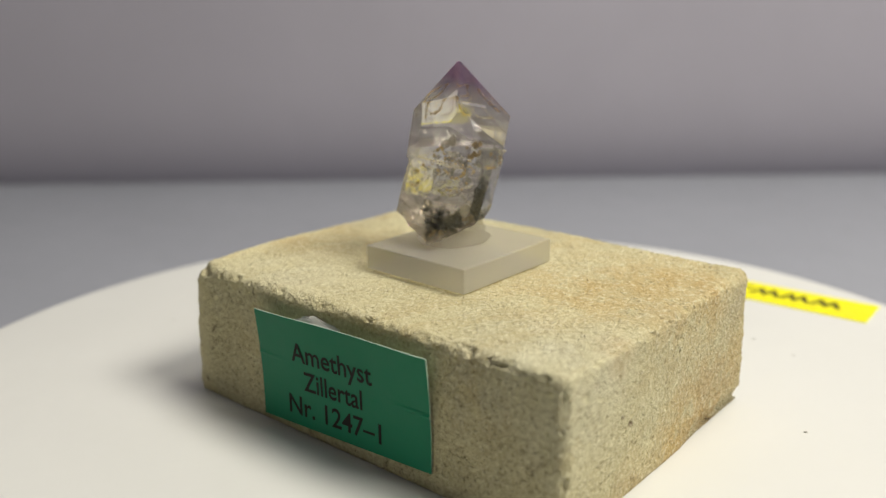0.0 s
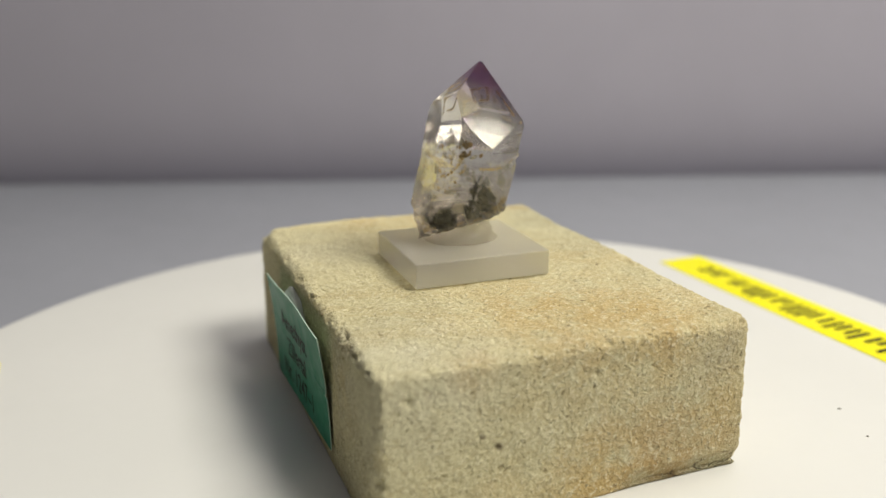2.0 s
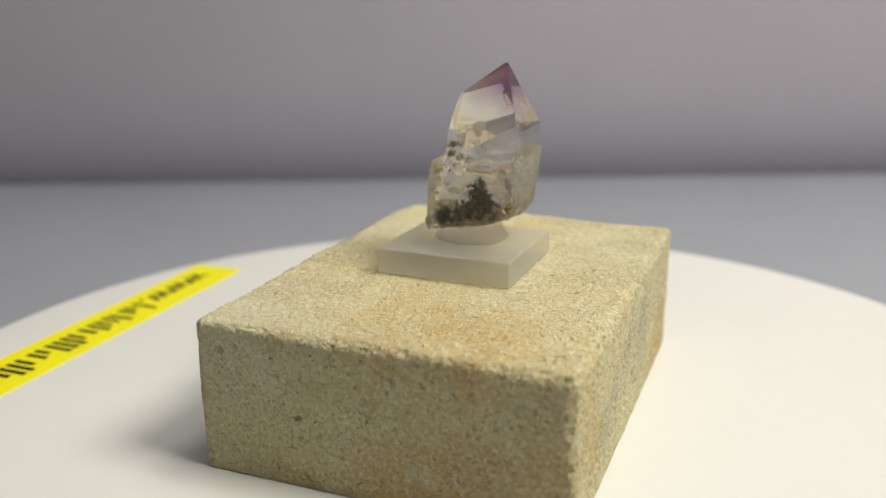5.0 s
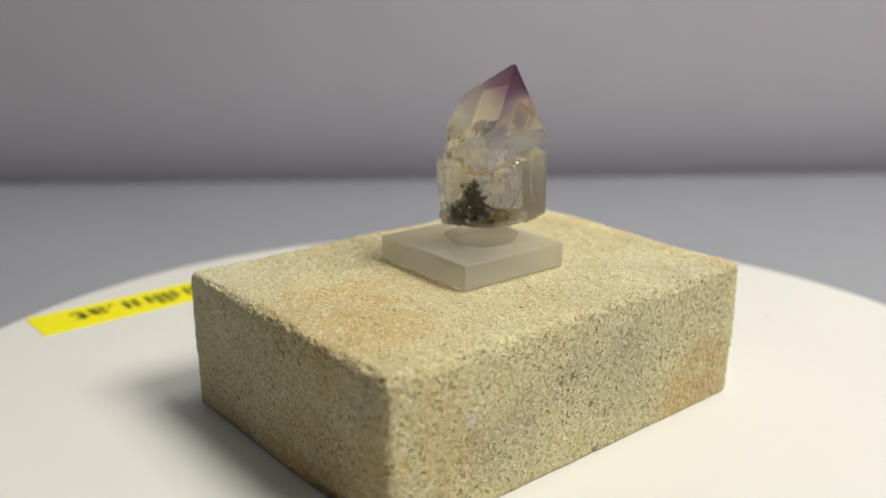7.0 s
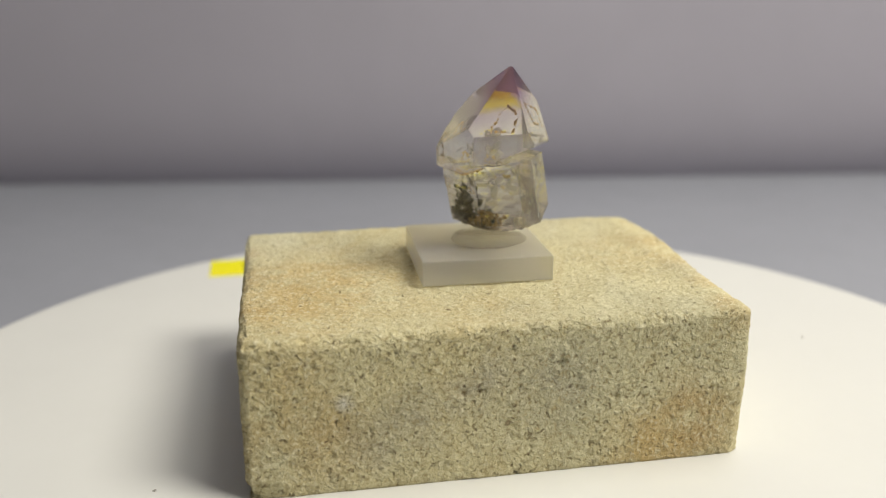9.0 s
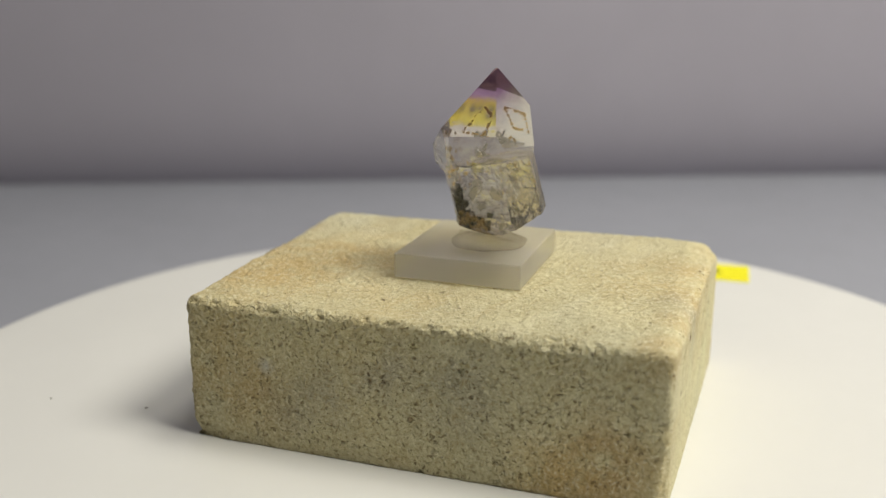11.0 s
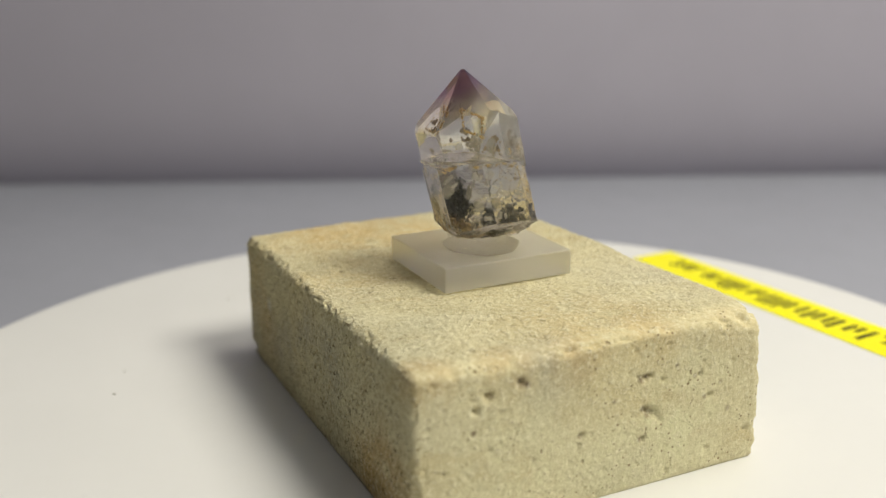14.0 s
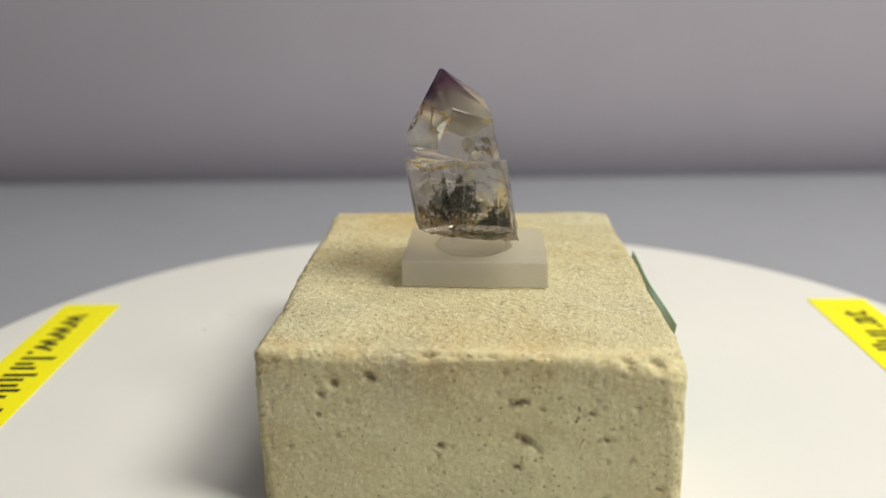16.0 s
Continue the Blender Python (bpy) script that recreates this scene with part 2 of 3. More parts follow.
def setting():
    back = 545 * S
    tagged(part("table_surface", box((-1.3, -1.6, TABLE_Z - 0.03), (1.3, back + 0.08, TABLE_Z)), TABLE), "smooth blue-grey tabletop under the turntable", "table", kind="structure")
    # the wall turns a little: its foot runs nearer at one end; the sheet bulges forward over its foot
    bm = bmesh.new()
    tall, rolls = 120 * S, 26
    line, y = [(0.0, 0.0005)], 0.0
    for i in range(1, rolls + 1):
        u = (i - 0.5) / rolls
        y -= math.tan(radians(37) * (1 - u) ** 2.6) * tall / rolls
        line.append((y, tall * i / rolls))
    line += [(y, 1.4), (y + 0.04, 1.4), (0.04, tall), (0.04, -0.02), (0.0, -0.02)]
    ends = []
    for x in (-1.298, 1.298):
        ends.append([bm.verts.new((x, back + 0.058 * x + y, TABLE_Z + z)) for y, z in line])
    n = len(line)
    for i in range(n):
        bm.faces.new([ends[0][i], ends[0][(i + 1) % n], ends[1][(i + 1) % n], ends[1][i]])
    bm.faces.new(ends[0]), bm.faces.new(ends[1][::-1])
    bmesh.ops.recalc_face_normals(bm, faces=bm.faces)
    tagged(part("wall_north", bm, WALL), "plain mauve-grey wall behind the table", "wall", kind="structure")
    for name, lo, hi in (("wall_south", (-1.4, -1.7, -0.1), (1.4, -1.6, 1.36)), ("wall_east", (1.3, -1.6, -0.1), (1.4, 0.46, 1.36)), ("wall_west", (-1.4, -1.6, -0.1), (-1.3, 0.46, 1.36))):
        tagged(part(name, box(lo, hi), ROOM), "plain white painted room wall", "wall", kind="structure")
    tagged(part("ceiling", box((-1.4, -1.7, 1.36), (1.4, 0.5, 1.42)), ROOM), "plain white painted ceiling", "ceiling", kind="structure")


setting()


# ---------------------------------------------------------------- turntable
def turntable():
    top = tagged(new("turntable"), "flat round white plastic turntable on the table", "turntable")
    base = part("base", lathe([(0, TABLE_Z), (150 * S, TABLE_Z), (156 * S, TABLE_Z + 3 * S), (158 * S, -17 * S), (150 * S, -14 * S), (0, -14 * S)], 96), PLATTER, top)
    r = 181 * S
    disc = part("platter", lathe([(0, -14 * S), (r - 3 * S, -14 * S), (r - S, -13 * S), (r, -11 * S), (r, -3 * S), (r - 0.6 * S, -1.2 * S), (r - 2 * S, -0.3 * S), (r - 4 * S, 0), (0, 0)], 256), PLATTER, top)
    made = [disc]
    for x, y, w in ((99, 44, 1.1), (93, -23.5, 1.0), (108, 30, 0.6), (-110, 60, 0.8), (-86, 96, 0.7), (120, -40, 0.7)):
        bm = bmesh.new()
        bmesh.ops.create_icosphere(bm, subdivisions=1, radius=0.4 * S)
        for v in bm.verts:
            v.co = Vector((v.co.x * w * 1.6, v.co.y * random.uniform(0.6, 1.2), v.co.z * 0.5 + 0.15 * S)) + Vector((x * S, y * S, 0))
        made.append(tagged(part("dirt_speck", bm, SPECK), "tiny grey speck of dirt on the platter", "speck", "specks on the platter"))
    return made


MOVING = turntable()


# ---------------------------------------------------------------- yellow tapes
def tape(start, direction, length, low, high, curl):
    """A strip of lettering tape on the platter: start along the direction, between two distances from the axis."""
    d = Vector((math.cos(radians(direction)), math.sin(radians(direction)), 0))
    n = Vector((-d.y, d.x, 0))  # towards the axis

    def at(s, q, z=0.0):
        lift = curl * max(0.0, 1 - s / 9) ** 2 * (1 - q / (high - low)) ** 2
        return (d * (start + s) - n * (high - q) + Vector((0, 0, 0.32 + z + lift))) * S

    bm = bmesh.new()
    cols, rows = 40, 6
    grid = [[bm.verts.new(at(length * i / cols, (high - low) * j / rows)) for j in range(rows + 1)] for i in range(cols + 1)]
    for i in range(cols):
        for j in range(rows):
            bm.faces.new([grid[i][j], grid[i + 1][j], grid[i + 1][j + 1], grid[i][j + 1]])
    top = list(bm.faces)
    made = bmesh.ops.extrude_face_region(bm, geom=top)
    for v in made["geom"]:
        if isinstance(v, bmesh.types.BMVert):
            v.co.z -= 0.28 * S
    bmesh.ops.recalc_face_normals(bm, faces=bm.faces)
    strip = part("label_tape", bm, YELLOW)
    tagged(strip, "bright yellow lettering tape stuck on the platter", "tape", "tapes on the platter")
    base = 6.0
    for words, x, w in (("www.", 11, 38), (".at", 134.5, 17)):
        pts, faces = text_mesh(words, 11.4, w)
        pts[:, 0] += x + w / 2
        letters("lettering", pts, faces, lambda a, b: at(a, base + b, 0.06), strip)
    # the name between is drawn as plain bars of the letters' sizes: advance, then the heights of one or two bars
    x, stem = 51.5, 2.1
    for wide, left, right in ((8.0, 11.4, 6.0), (5.3, 8.2, 0), (3.6, 11.0, 0), (7.8, 8.2, 8.2), (4.4, 10.4, 0), (8.9, 8.2, 8.2), (3.5, 11.4, 0), (3.5, 11.4, 0),
                              (8.0, 11.4, 6.0), (8.9, 8.2, 8.2), (3.5, 11.4, 0), (3.5, 11.4, 0), (8.9, 8.2, 8.2), (5.3, 8.2, 0)):
        bars = [(x, 0, x + stem, left)]
        if right:
            bars.append((x + wide - 1.4 - stem, 0, x + wide - 1.4, right))
        for x0, y0, x1, y1 in bars:
            letters("lettering_bar", [(x0, y0), (x1, y0), (x1, y1), (x0, y1)], [(0, 1, 2, 3)], lambda a, b: at(a, base + b, 0.06), strip)
        x += wide
    return strip


MOVING.append(tape(-81.0, 143.8, 166, 133.4, 154.8, 0.0))
MOVING.append(tape(-82.0, 322.9, 165, 133.4, 155.6, 0.0))


# ---------------------------------------------------------------- stone block
CORNERS = [Vector((20.5, -79.0)), Vector((81.0, -2.1)), Vector((-19.4, 77.4)), Vector((-83.9, 3.7))]
TALL = 40.6


def stone_block():
    nx, ny, nz, r = 236, 178, 76, 2.6  # long way, short way, up
    size = (126.0, 95.0, TALL)
    index, verts, faces = {}, [], []

    def vertex(i, j, k):
        key = (i, j, k)
        if key not in index:
            index[key] = len(verts)
            verts.append((i / nx, j / ny, k / nz))
        return index[key]

    for k in (0, nz):
        for i in range(nx):
            for j in range(ny):
                q = [vertex(i, j, k), vertex(i + 1, j, k), vertex(i + 1, j + 1, k), vertex(i, j + 1, k)]
                faces.append(q if k else q[::-1])
    for j in (0, ny):
        for i in range(nx):
            for k in range(nz):
                q = [vertex(i, j, k), vertex(i + 1, j, k), vertex(i + 1, j, k + 1), vertex(i, j, k + 1)]
                faces.append(q[::-1] if j else q)
    for i in (0, nx):
        for j in range(ny):
            for k in range(nz):
                q = [vertex(i, j, k), vertex(i, j + 1, k), vertex(i, j + 1, k + 1), vertex(i, j, k + 1)]
                faces.append(q if i else q[::-1])
    p = np.array(verts) * np.array(size)
    wear = np.array([noise.noise(Vector(q) * 0.045) for q in p])
    # one upper corner is worn rounder than the others
    worn = np.exp(-((p[:, 0] - size[0]) ** 2 + p[:, 1] ** 2) / 150 - ((p[:, 2] - size[2]) / 14) ** 2)
    rr = (r * (1 + 0.75 * wear) + 3.2 * worn)[:, None]
    low = np.hstack([rr, rr, rr * 0.35])  # the lower edges are sharper
    core = np.clip(p, low, np.array(size) - rr)
    out = p - core
    dist = np.linalg.norm(out, axis=1)[:, None]
    normal = np.where(dist > 1e-6, out / np.maximum(dist, 1e-6), 0)
    p = core + normal * np.where(out[:, 2:] < -1e-6, np.minimum(rr, np.maximum(dist, 1e-6)), rr)
    edge = (np.abs(normal).max(axis=1) < 0.93).astype(float)
    rough = np.array([0.3 * noise.noise(Vector(q) * 0.5) + 0.6 * noise.noise(Vector(q) * 1.1) + 0.55 * noise.noise(Vector(q) * 0.16) + 0.35 * noise.noise(Vector(q) * 1.9) for q in p])
    chip = np.array([max(0.0, noise.noise(Vector(q) * 0.3 + Vector((9, 2, 4))) - 0.08) for q in p])
    rough = rough * np.where(normal[:, 0] > 0.9, 0.45, 1.0)
    shift = rough * 0.42 - edge * chip * 1.6
    # pits: scattered small ones everywhere, larger ones in the end face
    rng = np.random.RandomState(4)
    pits = []
    for _ in range(260):
        side = rng.randint(0, 10)
        a, b, c = rng.rand(3) * np.array(size)
        if side < 3:
            q = (a, b, size[2])
        elif side < 5:
            q = (a, size[1], c)
        elif side < 6:
            q = (0, b, c)
        elif side < 9:
            q = (size[0], b, c)
        else:
            q = (a, 0, c)
        pits.append((*q, rng.uniform(0.45, 1.0), rng.uniform(0.4, 0.9)))
    for w, z, rad in ((13.4, 19.8, 1.9), (11.5, 20.8, 1.3), (-22.1, 34.8, 1.4), (10.7, 29.1, 1.2), (12.2, 29.6, 0.9), (-6.1, 18.1, 1.0), (30.2, 20.7, 1.0), (11.2, 13.2, 0.9), (26.8, 27.1, 0.9), (-30, 33, 1.6), (-33, 30, 1.2)):
        pits.append((size[0], size[1] / 2 - w, z, rad, 1.5))
    for w, z, rad in ((-19.6, 19.0, 1.2), (-23.7, 22.3, 0.8), (-40, 34, 1.4), (5, 33, 0.9)):
        pits.append((0, size[1] / 2 + w, z, rad, 1.1))
    for w, z, rad in ((-6.5, 23.9, 1.1), (-10.5, 23.6, 1.2), (-33, 16, 0.9), (13, 30, 0.9)):
        pits.append((size[0] / 2 + w, size[1], z, rad, 1.0))
    for x, y, z, rad, deep in pits:
        d2 = ((p - np.array((x, y, z))) ** 2).sum(axis=1)
        shift -= deep * np.exp(-d2 / (rad * rad * 0.4))
    # a broken lower edge of the end that bears the rusty stain
    low = np.clip(1 - p[:, 2] / 5, 0, 1) * np.clip(1 - p[:, 0] / 10, 0, 1) * np.clip((p[:, 1] - 55) / 12, 0, 1)
    shift -= low * 2.2
    flat = p[:, 2] < 0.4
    p = p + normal * np.where(flat, np.minimum(shift, 0) * 0.3, shift)[:, None]
    a, b = (p[:, 0] / size[0])[:, None], (p[:, 1] / size[1])[:, None]
    c = [np.array(v) for v in CORNERS]
    # long way from the stained end to the pitted end, short way from the labelled side
    plan = c[0] * (1 - a) * (1 - b) + c[1] * (1 - a) * b + c[2] * a * b + c[3] * a * (1 - b)
    co = np.column_stack([plan, np.maximum(p[:, 2], 0.0) + 0.05]) * S
    me = bpy.data.meshes.new("stone_block")
    me.from_pydata(co.tolist(), [], faces)
    me.materials.append(STONE)
    me.update()
    bm = bmesh.new()
    bm.from_mesh(me)
    bmesh.ops.recalc_face_normals(bm, faces=bm.faces)
    bm.to_mesh(me)
    bm.free()
    for q in me.polygons:
        q.use_smooth = True
    return tagged(new("stone_block", me), "rough beige sandstone block with ochre stains on the platter", "stone block")


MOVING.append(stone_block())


# ---------------------------------------------------------------- green label
FACE = radians(231.5)
OUT = Vector((math.cos(FACE), math.sin(FACE), 0))
ALONG = Vector((-OUT.y, OUT.x, 0))


def label_at(x, y, more=0.0):
    """A point of the label from its middle: x along the side, y up it; its upper corners stand off the stone."""
    a, b = x / 64 + 0.5, y / 30.4 + 0.5
    v = (-33.4 * (1 - a) + 28.2 * a) * (1 - b) + (-32.2 * (1 - a) + 29.0 * a) * b
    z = (2.9 * (1 - a) + 5.5 * a) * (1 - b) + (35.3 * (1 - a) + 36.8 * a) * b
    bow = (2 * a - 1) ** 2
    off = 50.1 + 1.0 * (1 - a) + b * b * (2.0 + 0.5 * bow) + 0.2 * math.sin(9 * a) * b
    off += 0.26 * math.exp(-((y - 1.6 + 0.05 * x) / 0.45) ** 2) * max(0.0, abs(a - 0.46) - 0.28) / 0.2 
    return (OUT * (off + more) + ALONG * v + Vector((0, 0, z))) * S


def green_label():
    bm = bmesh.new()
    cols, rows, w, h = 48, 60, 64.0, 30.4
    grid = [[bm.verts.new(label_at(w * (i / cols - 0.5), h * (j / rows - 0.5))) for j in range(rows + 1)] for i in range(cols + 1)]
    for i in range(cols):
        for j in range(rows):
            bm.faces.new([grid[i][j], grid[i + 1][j], grid[i + 1][j + 1], grid[i][j + 1]])
    top = list(bm.faces)
    made = bmesh.ops.extrude_face_region(bm, geom=top)
    for v in made["geom"]:
        if isinstance(v, bmesh.types.BMVert):
            v.co -= OUT * (0.3 * S)
    bmesh.ops.recalc_face_normals(bm, faces=bm.faces)
    bm.normal_update()
    for f in bm.faces:
        f.material_index = 1 if f.normal.dot(OUT) < 0.2 else 0
    sheet = part("specimen_label", bm, GREEN, smooth=False)
    sheet.data.materials.append(BACKING)
    tagged(sheet, "green plastic specimen label with black lettering on the stone", "label")
    for words, y, width in (("Amethyst", 3.1, 30.8), ("Zillertal", -4.6, 22.5), ("Nr. 1247\u20131", -12.2, 35.8)):
        pts, faces = text_mesh(words, 5.6, width)
        letters("lettering", pts, faces, lambda a, b: label_at(a - 2.9, y + 0.2 + b, 0.09), sheet)
    # white putty that holds it
    bm = bmesh.new()
    bmesh.ops.create_icosphere(bm, subdivisions=4, radius=1)
    for v in bm.verts:
        q = v.co.copy()
        k = 1 + 0.16 * noise.noise(q * 2.1) + 0.07 * noise.noise(q * 5)
        x, y, z = q.x * 11.5 * k, q.y * 2.3 * k, q.z * 6.6 * k
        v.co = (OUT * (49.4 - y) + ALONG * (-10.5 + x) + Vector((0, 0, 29.6 + z - 0.06 * x))) * S
    lump = tagged(part("mounting_putty", bm, PUTTY, smooth=True), "lump of white putty between label and stone", "putty")
    return [sheet, lump]


MOVING += green_label()


# ---------------------------------------------------------------- acrylic plate and glue
PLATE_TOP = 48.1
FOOT = (217, 0.47, 49.94)  # bearing in which the broken foot sinks, slope, height under the middle


def acrylic_plate():
    bm = box((-19.7, -18.2, 41.0), (19.7, 18.2, PLATE_TOP), 0.45, 2)
    turn = pose(-2.86, -0.13, 0, 0, 0, 50.3)
    for v in bm.verts:
        v.co = (turn @ v.co) * S
    return tagged(part("acrylic_plate", bm, ACRYLIC), "square frosted clear acrylic plate on the stone", "display plate")


def floor_of_crystal(x, y):
    """Height of the crystal's broken foot over a place of the plan."""
    return max(49.2, FOOT[2] - FOOT[1] * ((x + 5) * math.cos(radians(FOOT[0])) + (y - 4) * math.sin(radians(FOOT[0]))))


def glue_foot():
    bm = lathe([(0, PLATE_TOP + 0.1), (10.4, PLATE_TOP + 0.1), (10.9, PLATE_TOP + 0.7), (10.6, 48.6), (9.7, 49.3), (9.3, 50.0), (9.5, 50.9), (8.9, 51.7), (8.6, 52.6), (0, 52.7)], 64)
    for v in bm.verts:
        a = math.atan2(v.co.y, v.co.x)
        k = 1 + 0.035 * math.sin(3 * a + 1) + 0.02 * math.sin(7 * a)
        v.co.x, v.co.y = v.co.x * k - 5, v.co.y * k + 2.7
        u = max(0.0, (v.co.z - 49) / 3.7)
        v.co.z += u * (floor_of_crystal(v.co.x, v.co.y) - 0.15 - 52.7)
        v.co.z = max(v.co.z, PLATE_TOP + 0.1)
        v.co *= S
    return tagged(part("glue_foot", bm, GLUE, smooth=True), "round foot of clear glue under the crystal", "glue")


MOVING += [acrylic_plate(), glue_foot()]


# ---------------------------------------------------------------- amethyst crystal
APEX = Vector((-3.0, 12.1, 98.75))
# upper growth: bearing and distance of the prism faces at height 76, then bearing and outward slope of the faces of the point
UPPER_LEAN = (0.17, 0.13)
UPPER = [(-5, 9.8), (48.5, 14.9), (102.8, 21.1), (158.5, 17.5), (239, 5.9), (288, 6.8)]
POINT = [(-3, 0.94), (46.5, 0.52), (104, 0.44), (172, 0.87), (225.7, 1.17), (326, 0.87)]
# lower growth: its faces at height 62, then slanting breaks over the foot: bearing, slope, distance at height 56
LOWER_LEAN = (0.26, 0.02)
LOWER = [(-15.2, 5.2), (42.8, 12.5), (112, 21.0), (150, 20.6), (180, 19.8), (227.4, 11.9), (299, 6.0)]
BREAKS = [(-10, 2.47, 6.3), (59, 0.72, 14.9), (142, 1.83, 16.5)]
LEDGE = Vector((math.cos(radians(108)), math.sin(radians(108)), 0))  # along this the joint between the growths rises and falls


def ledge_height(p):
    s = p.dot(LEDGE) - 1.6
    return 69.3 + max(0.42 * s, -0.19 * s)


def bearing_of(a, z=0.0):
    return Vector((math.cos(radians(a)), math.sin(radians(a)), z))


def prism(faces, lean, z):
    out = []
    for a, d in faces:
        n = bearing_of(a)
        n.z = -(lean[0] * n.x + lean[1] * n.y)
        out.append((n.normalized(), Vector((n.x * d, n.y * d, z))))
    return out


def crystal_planes():
    upper = prism(UPPER, UPPER_LEAN, 76)
    upper += [(bearing_of(a, s).normalized(), APEX) for a, s in POINT]
    upper.append((Vector((0.1, 0.05, 1)).normalized(), APEX - Vector((0, 0, 0.5))))  # worn point
    upper.append((bearing_of(294, 0.5).normalized(), bearing_of(294) * 6.2 + Vector((0, 0, 81.5))))  # shoulder facet
    for slope in (0.42, -0.19):
        n = LEDGE * slope - Vector((0, 0, 1))
        upper.append((n.normalized(), LEDGE * 1.6 + Vector((0, 0, 69.3))))
    lower = prism(LOWER, LOWER_LEAN, 62)
    for a, s, d in BREAKS:
        lower.append((bearing_of(a, -s).normalized(), bearing_of(a) * d + Vector((0, 0, 56))))
    b = bearing_of(FOOT[0])
    lower.append((Vector((-FOOT[1] * b.x, -FOOT[1] * b.y, -1)).normalized(), Vector((-5, 4, FOOT[2]))))
    lower.append((Vector((0.05, -0.12, 1)).normalized(), Vector((-4, 5, 73))))
    return upper, lower


GROWTHS = crystal_planes()


def inside(p, margin):
    return any(all((p - co).dot(n) < -margin for n, co in planes) for planes in GROWTHS)


def cut_body(planes):
    bm = bmesh.new()
    bmesh.ops.create_cube(bm, size=160)
    for v in bm.verts:
        v.co.z += 70
    for n, co in planes:
        cut = bmesh.ops.bisect_plane(bm, geom=bm.verts[:] + bm.edges[:] + bm.faces[:], plane_co=co, plane_no=n, clear_outer=True)
        rim = [e for e in cut["geom_cut"] if isinstance(e, bmesh.types.BMEdge)]
        if rim:
            bmesh.ops.contextual_create(bm, geom=rim)
    bmesh.ops.recalc_face_normals(bm, faces=bm.faces)
    return bm


def crystal_body():
    """Both growths, joined into one closed body."""
    pair = [new("growth", mesh_of("growth", cut_body(planes), QUARTZ)) for planes in GROWTHS]
    join = pair[0].modifiers.new("join", "BOOLEAN")
    join.object, join.operation, join.solver = pair[1], "UNION", "EXACT"
    bpy.context.view_layer.update()
    me = bpy.data.meshes.new_from_object(pair[0].evaluated_get(bpy.context.evaluated_depsgraph_get()))
    bm = bmesh.new()
    bm.from_mesh(me)
    bpy.data.meshes.remove(me)
    for ob in pair:
        data = ob.data
        bpy.data.objects.remove(ob)
        bpy.data.meshes.remove(data)
    for _ in range(6):
        bmesh.ops.triangulate(bm, faces=bm.faces)
        long = [e for e in bm.edges if e.calc_length() > 1.1]
        if not long:
            break
        bmesh.ops.subdivide_edges(bm, edges=long, cuts=1)
    bmesh.ops.triangulate(bm, faces=bm.faces)
    bm.normal_update()
    moves = []
    for v in bm.verts:
        p = v.co
        low = min(1.0, max(0.0, (80 - p.z) / 12))
        bearing = math.atan2(p.y - 5, p.x + 5)
        # growth steps: tall ones on the side below the hollows, broad ones elsewhere
        tall = max(0.0, math.cos(bearing - radians(140))) ** 2
        q = Vector((p.x * 0.075, p.y * 0.075, p.z * 0.09))
        r = Vector((p.x * 0.16, p.y * 0.16, p.z * 0.05))
        steps = math.floor(noise.noise(q) * 3 + 0.5) / 3 * (1 - 0.5 * tall) + tall * math.floor(noise.noise(r) * 3 + 0.5) / 3
        d = low * (0.42 * steps + 0.04 * noise.noise(p * 0.25))
        # a notch along the joint
        d -= 0.7 * math.exp(-((p.z - ledge_height(p)) / 0.8) ** 2) * max(0.0, math.cos(bearing - radians(30)))
        if p.z < 58:
            d += 0.8 * noise.noise(p * 0.5) * min(1, (58 - p.z) / 4)
        moves.append(v.normal * d)
    for v, m in zip(bm.verts, moves):
        v.co = (v.co + m) * S
    return bm


def flakes(count, pick, size, flat, seed):
    """Many thin irregular plates inside the crystal."""
    rng = random.Random(seed)
    bm = bmesh.new()
    tries = 0
    while count and tries < 60000:
        tries += 1
        p, axis = pick(rng)
        if not inside(p, 1.3):
            continue
        count -= 1
        turn = axis.to_track_quat("Z", "Y").to_matrix() @ Matrix.Rotation(rng.uniform(0, 6.3), 3, "Z")
        r = rng.uniform(*size)
        ring = [(r * rng.uniform(0.55, 1.0) * math.cos(a), r * rng.uniform(0.4, 0.9) * math.sin(a)) for a in (0, 1.1, 2.0, 3.1, 4.2, 5.3)]
        lo = [bm.verts.new((p + turn @ Vector((x, y, -flat * r))) * S) for x, y in ring]
        hi = [bm.verts.new((p + turn @ Vector((x * 0.85, y * 0.85, flat * r))) * S) for x, y in ring]
        bm.faces.new(lo[::-1]), bm.faces.new(hi)
        for i in range(6):
            j = (i + 1) % 6
            bm.faces.new([lo[i], lo[j], hi[j], hi[i]])
    return bm


def anyway(rng):
    return Vector((rng.gauss(0, 1), rng.gauss(0, 1), rng.gauss(0, 1))).normalized()


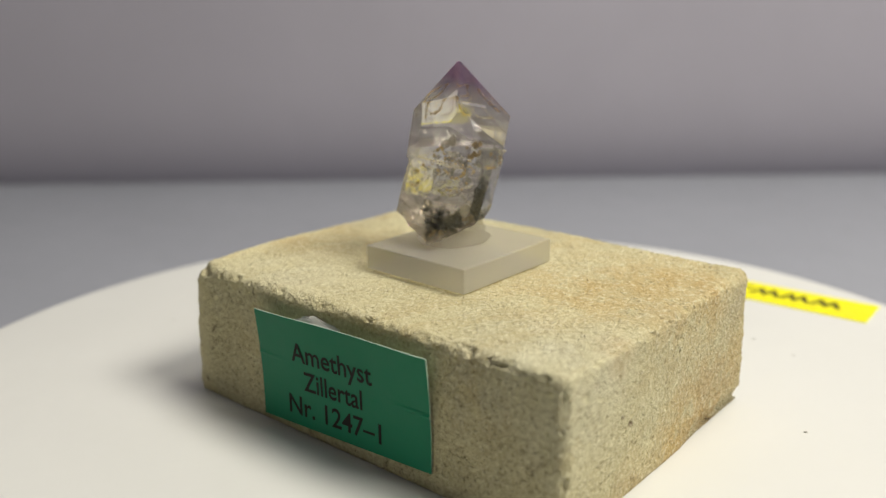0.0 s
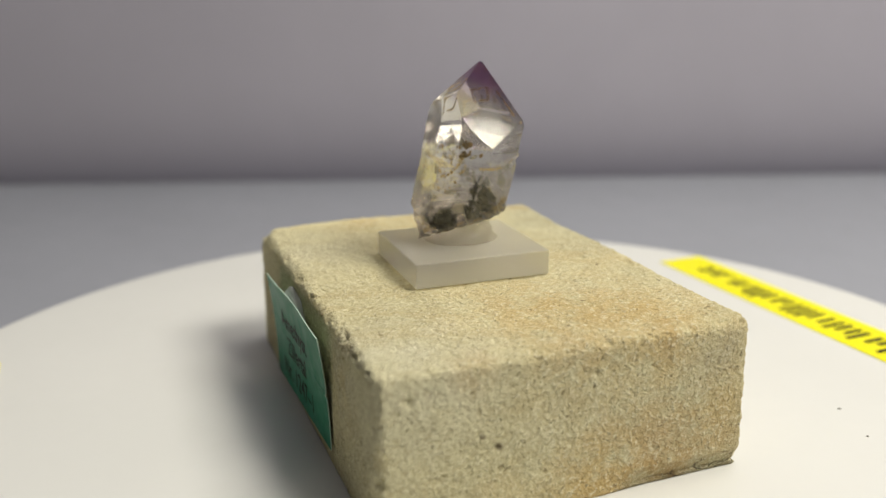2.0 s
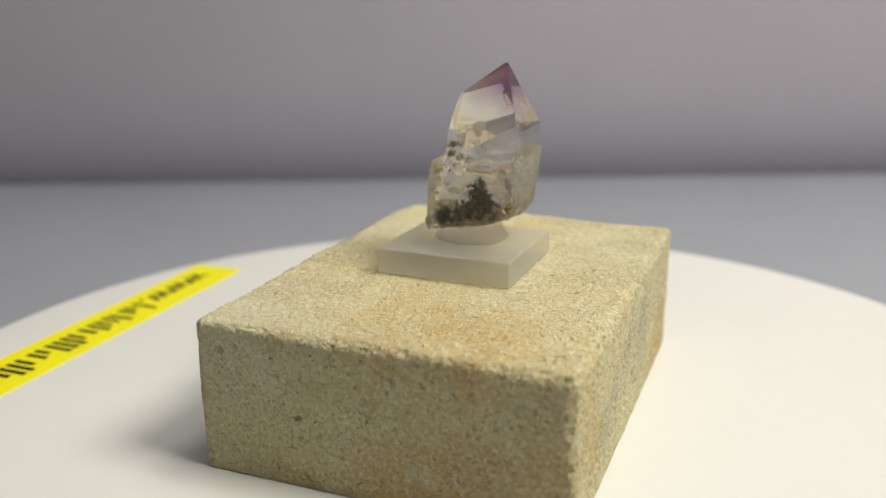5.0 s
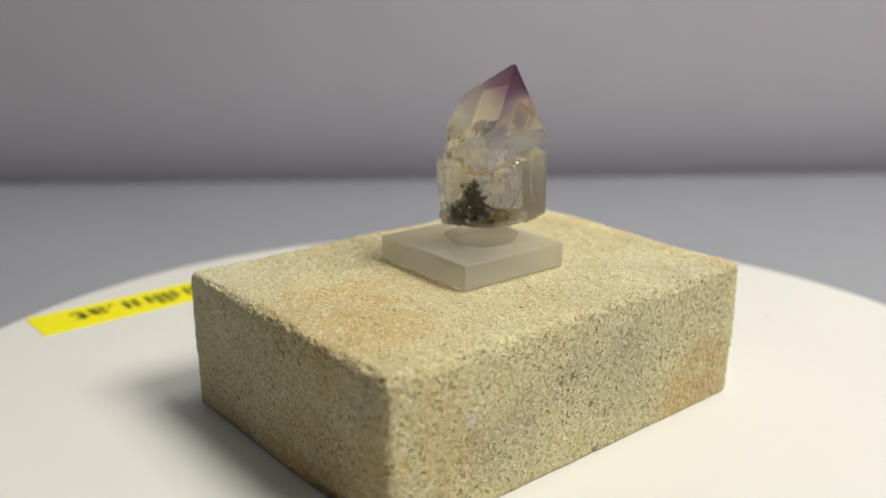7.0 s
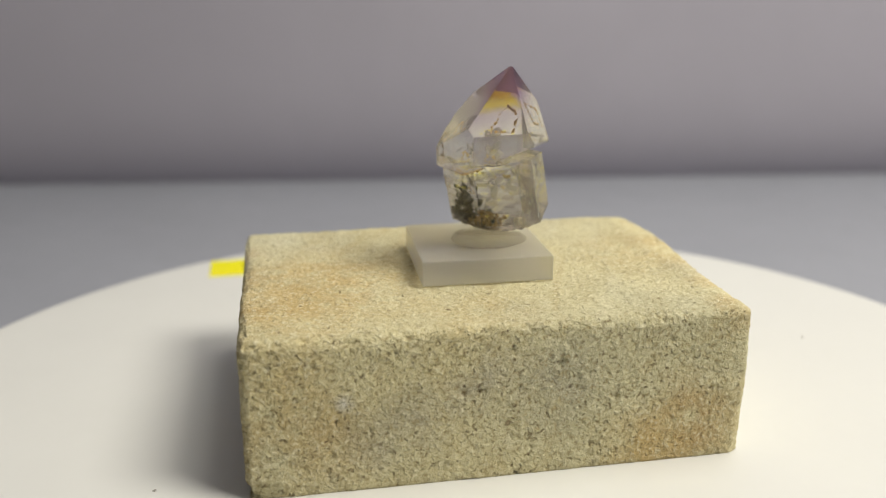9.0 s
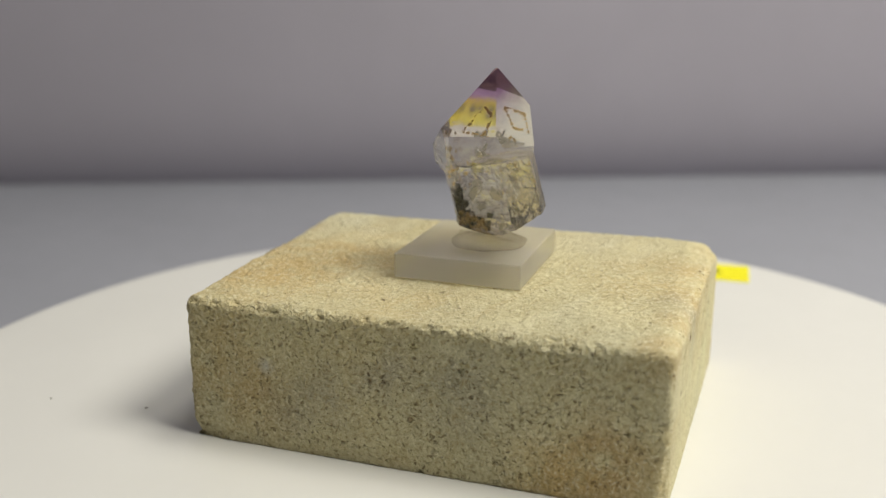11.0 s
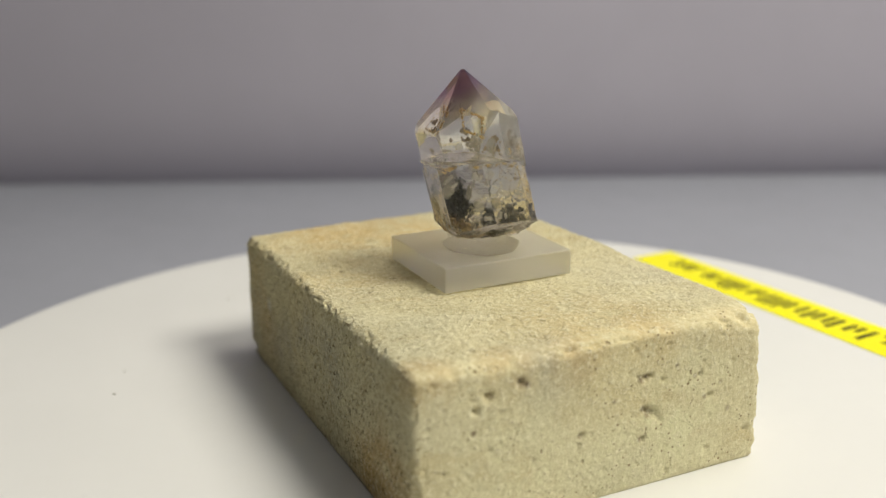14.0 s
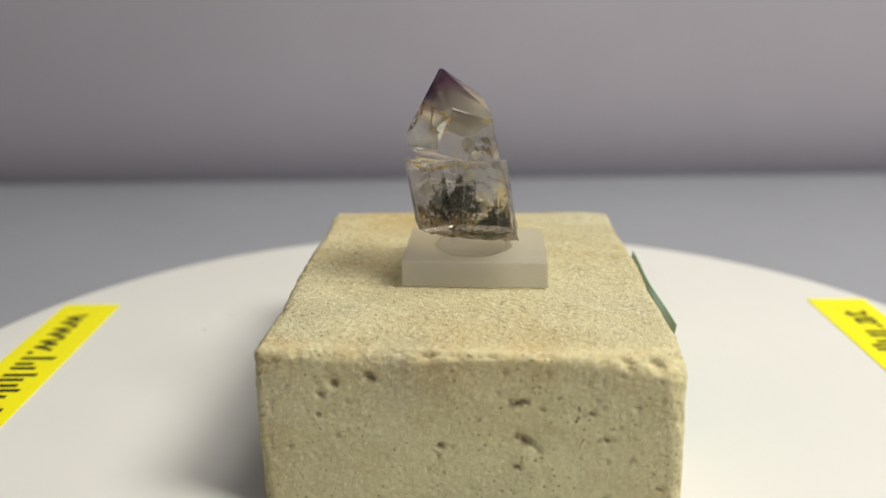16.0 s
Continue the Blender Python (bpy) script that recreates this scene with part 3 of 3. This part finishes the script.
def crystal():
    body = part("amethyst_crystal", crystal_body(), QUARTZ)
    tagged(body, "clear quartz crystal with violet amethyst tip and dark inclusions", "crystal")

    def clot(rng):
        if rng.random() < 0.5:
            return Vector((rng.gauss(-6, 2.0), rng.gauss(-3.5, 2.0), rng.gauss(54.5, 2.0))), anyway(rng)
        z = rng.gauss(59.5, 3.2)
        wide = max(0.5, (69 - z) / 9)
        return Vector((rng.gauss(2.6, 1.5 * wide), rng.gauss(2, 2.4 * wide), z)), anyway(rng)

    def rim(p, n):
        """Out from p along n to just under the crystal's skin."""
        for i in range(80):
            if not inside(p + n * 0.4, 1.45):
                break
            p = p + n * 0.4
        return p

    def crust(rng):
        a = rng.uniform(-120, 60)
        r = rng.uniform(0, 17)
        x, y = -5 + r * math.cos(radians(a)), 4 + r * math.sin(radians(a))
        return Vector((x, y, floor_of_crystal(x, y) + rng.uniform(1.5, 4.2))), anyway(rng)

    def seam(rng):
        if rng.random() < 0.6:  # along the joint of the growths
            n = bearing_of(rng.uniform(-40, 115))
            p = rim(Vector((-4, 5, 68)), n)
            p.z = ledge_height(p) + rng.gauss(0, 0.15)
            return p, (n + Vector((0, 0, rng.gauss(0, 0.8)))).normalized()
        a = rng.uniform(195, 300)
        n = bearing_of(a)
        z = 72 + 3.5 * math.sin(radians(a * 5)) + rng.choice((0, 0, -4))
        return rim(Vector((-4, 5, z + rng.gauss(0, 0.22))), n), (n + Vector((0, 0, rng.gauss(0, 0.8)))).normalized()

    def stain(rng):
        n = bearing_of(rng.gauss(303, 7))
        return rim(Vector((-4, 5, rng.choice((74.2, 77.0)) + rng.gauss(0, 0.4))), n), n

    def windows(rng):
        """Along the slanting outlines of two etched hollows."""
        n = bearing_of(84)
        w = Vector((-n.y, n.x, 0))
        mid, ring = rng.choice(((-6.0, ((2.3, 3.5), (3.5, 1.2), (0.8, -3.6), (-3.8, -3.0))), (4.0, ((-3.3, 3.3), (2.7, 1.0), (3.2, -3.5), (-1.0, -2.2)))))
        i, u = rng.randrange(4), rng.random()
        a, b = Vector(ring[i]), Vector(ring[(i + 1) % 4])
        q = a.lerp(b, u)
        p = Vector((-4, 5, 85.0 + q.y + rng.gauss(0, 0.12))) + w * (mid + q.x + rng.gauss(0, 0.15))
        return rim(p, n), (n + w * rng.gauss(0, 0.4)).normalized()

    def veils(rng):
        a = rng.uniform(0, 6.3)
        r = rng.uniform(0, 14)
        return Vector((-4 + r * math.cos(a), 5 + r * math.sin(a), rng.uniform(54, 78))), (anyway(rng) + Vector((0, 0, 0.8))).normalized()

    part("chlorite_inclusion", flakes(300, clot, (0.6, 1.7), 0.18, 1), CHLORITE, body, "dark green-black mineral inclusion")
    part("limonite_crust", flakes(190, crust, (0.4, 1.1), 0.25, 2), CRUST, body, "brown ochre crust in the foot")
    part("limonite_seam", flakes(210, seam, (0.25, 0.65), 0.12, 3), LIMONITE, body, "thin ochre seam across the crystal")
    part("limonite_window", flakes(130, windows, (0.25, 0.6), 0.1, 5), GOLD, body, "ochre-lined etched hollows below the tip")
    part("limonite_stain", flakes(16, stain, (0.6, 1.5), 0.08, 8), CRUST, body, "brown flat stain under the skin")
    part("healed_crack", flakes(30, veils, (1.2, 3.4), 0.03, 6), VEIL, body, "silvery healed cracks")
    return body


MOVING.append(crystal())


# ---------------------------------------------------------------- the turning
def motions():
    """All that stands on the platter turns with it, clockwise seen from above."""
    for thing in MOVING:
        rows = []
        for i in range(33):
            t = i / 2
            rows.append((t, pose(0, 0, 0, 0, 0, -14.4220 * t - 0.008728 * t * (t - 8))))
        walk(thing, rows)


motions()
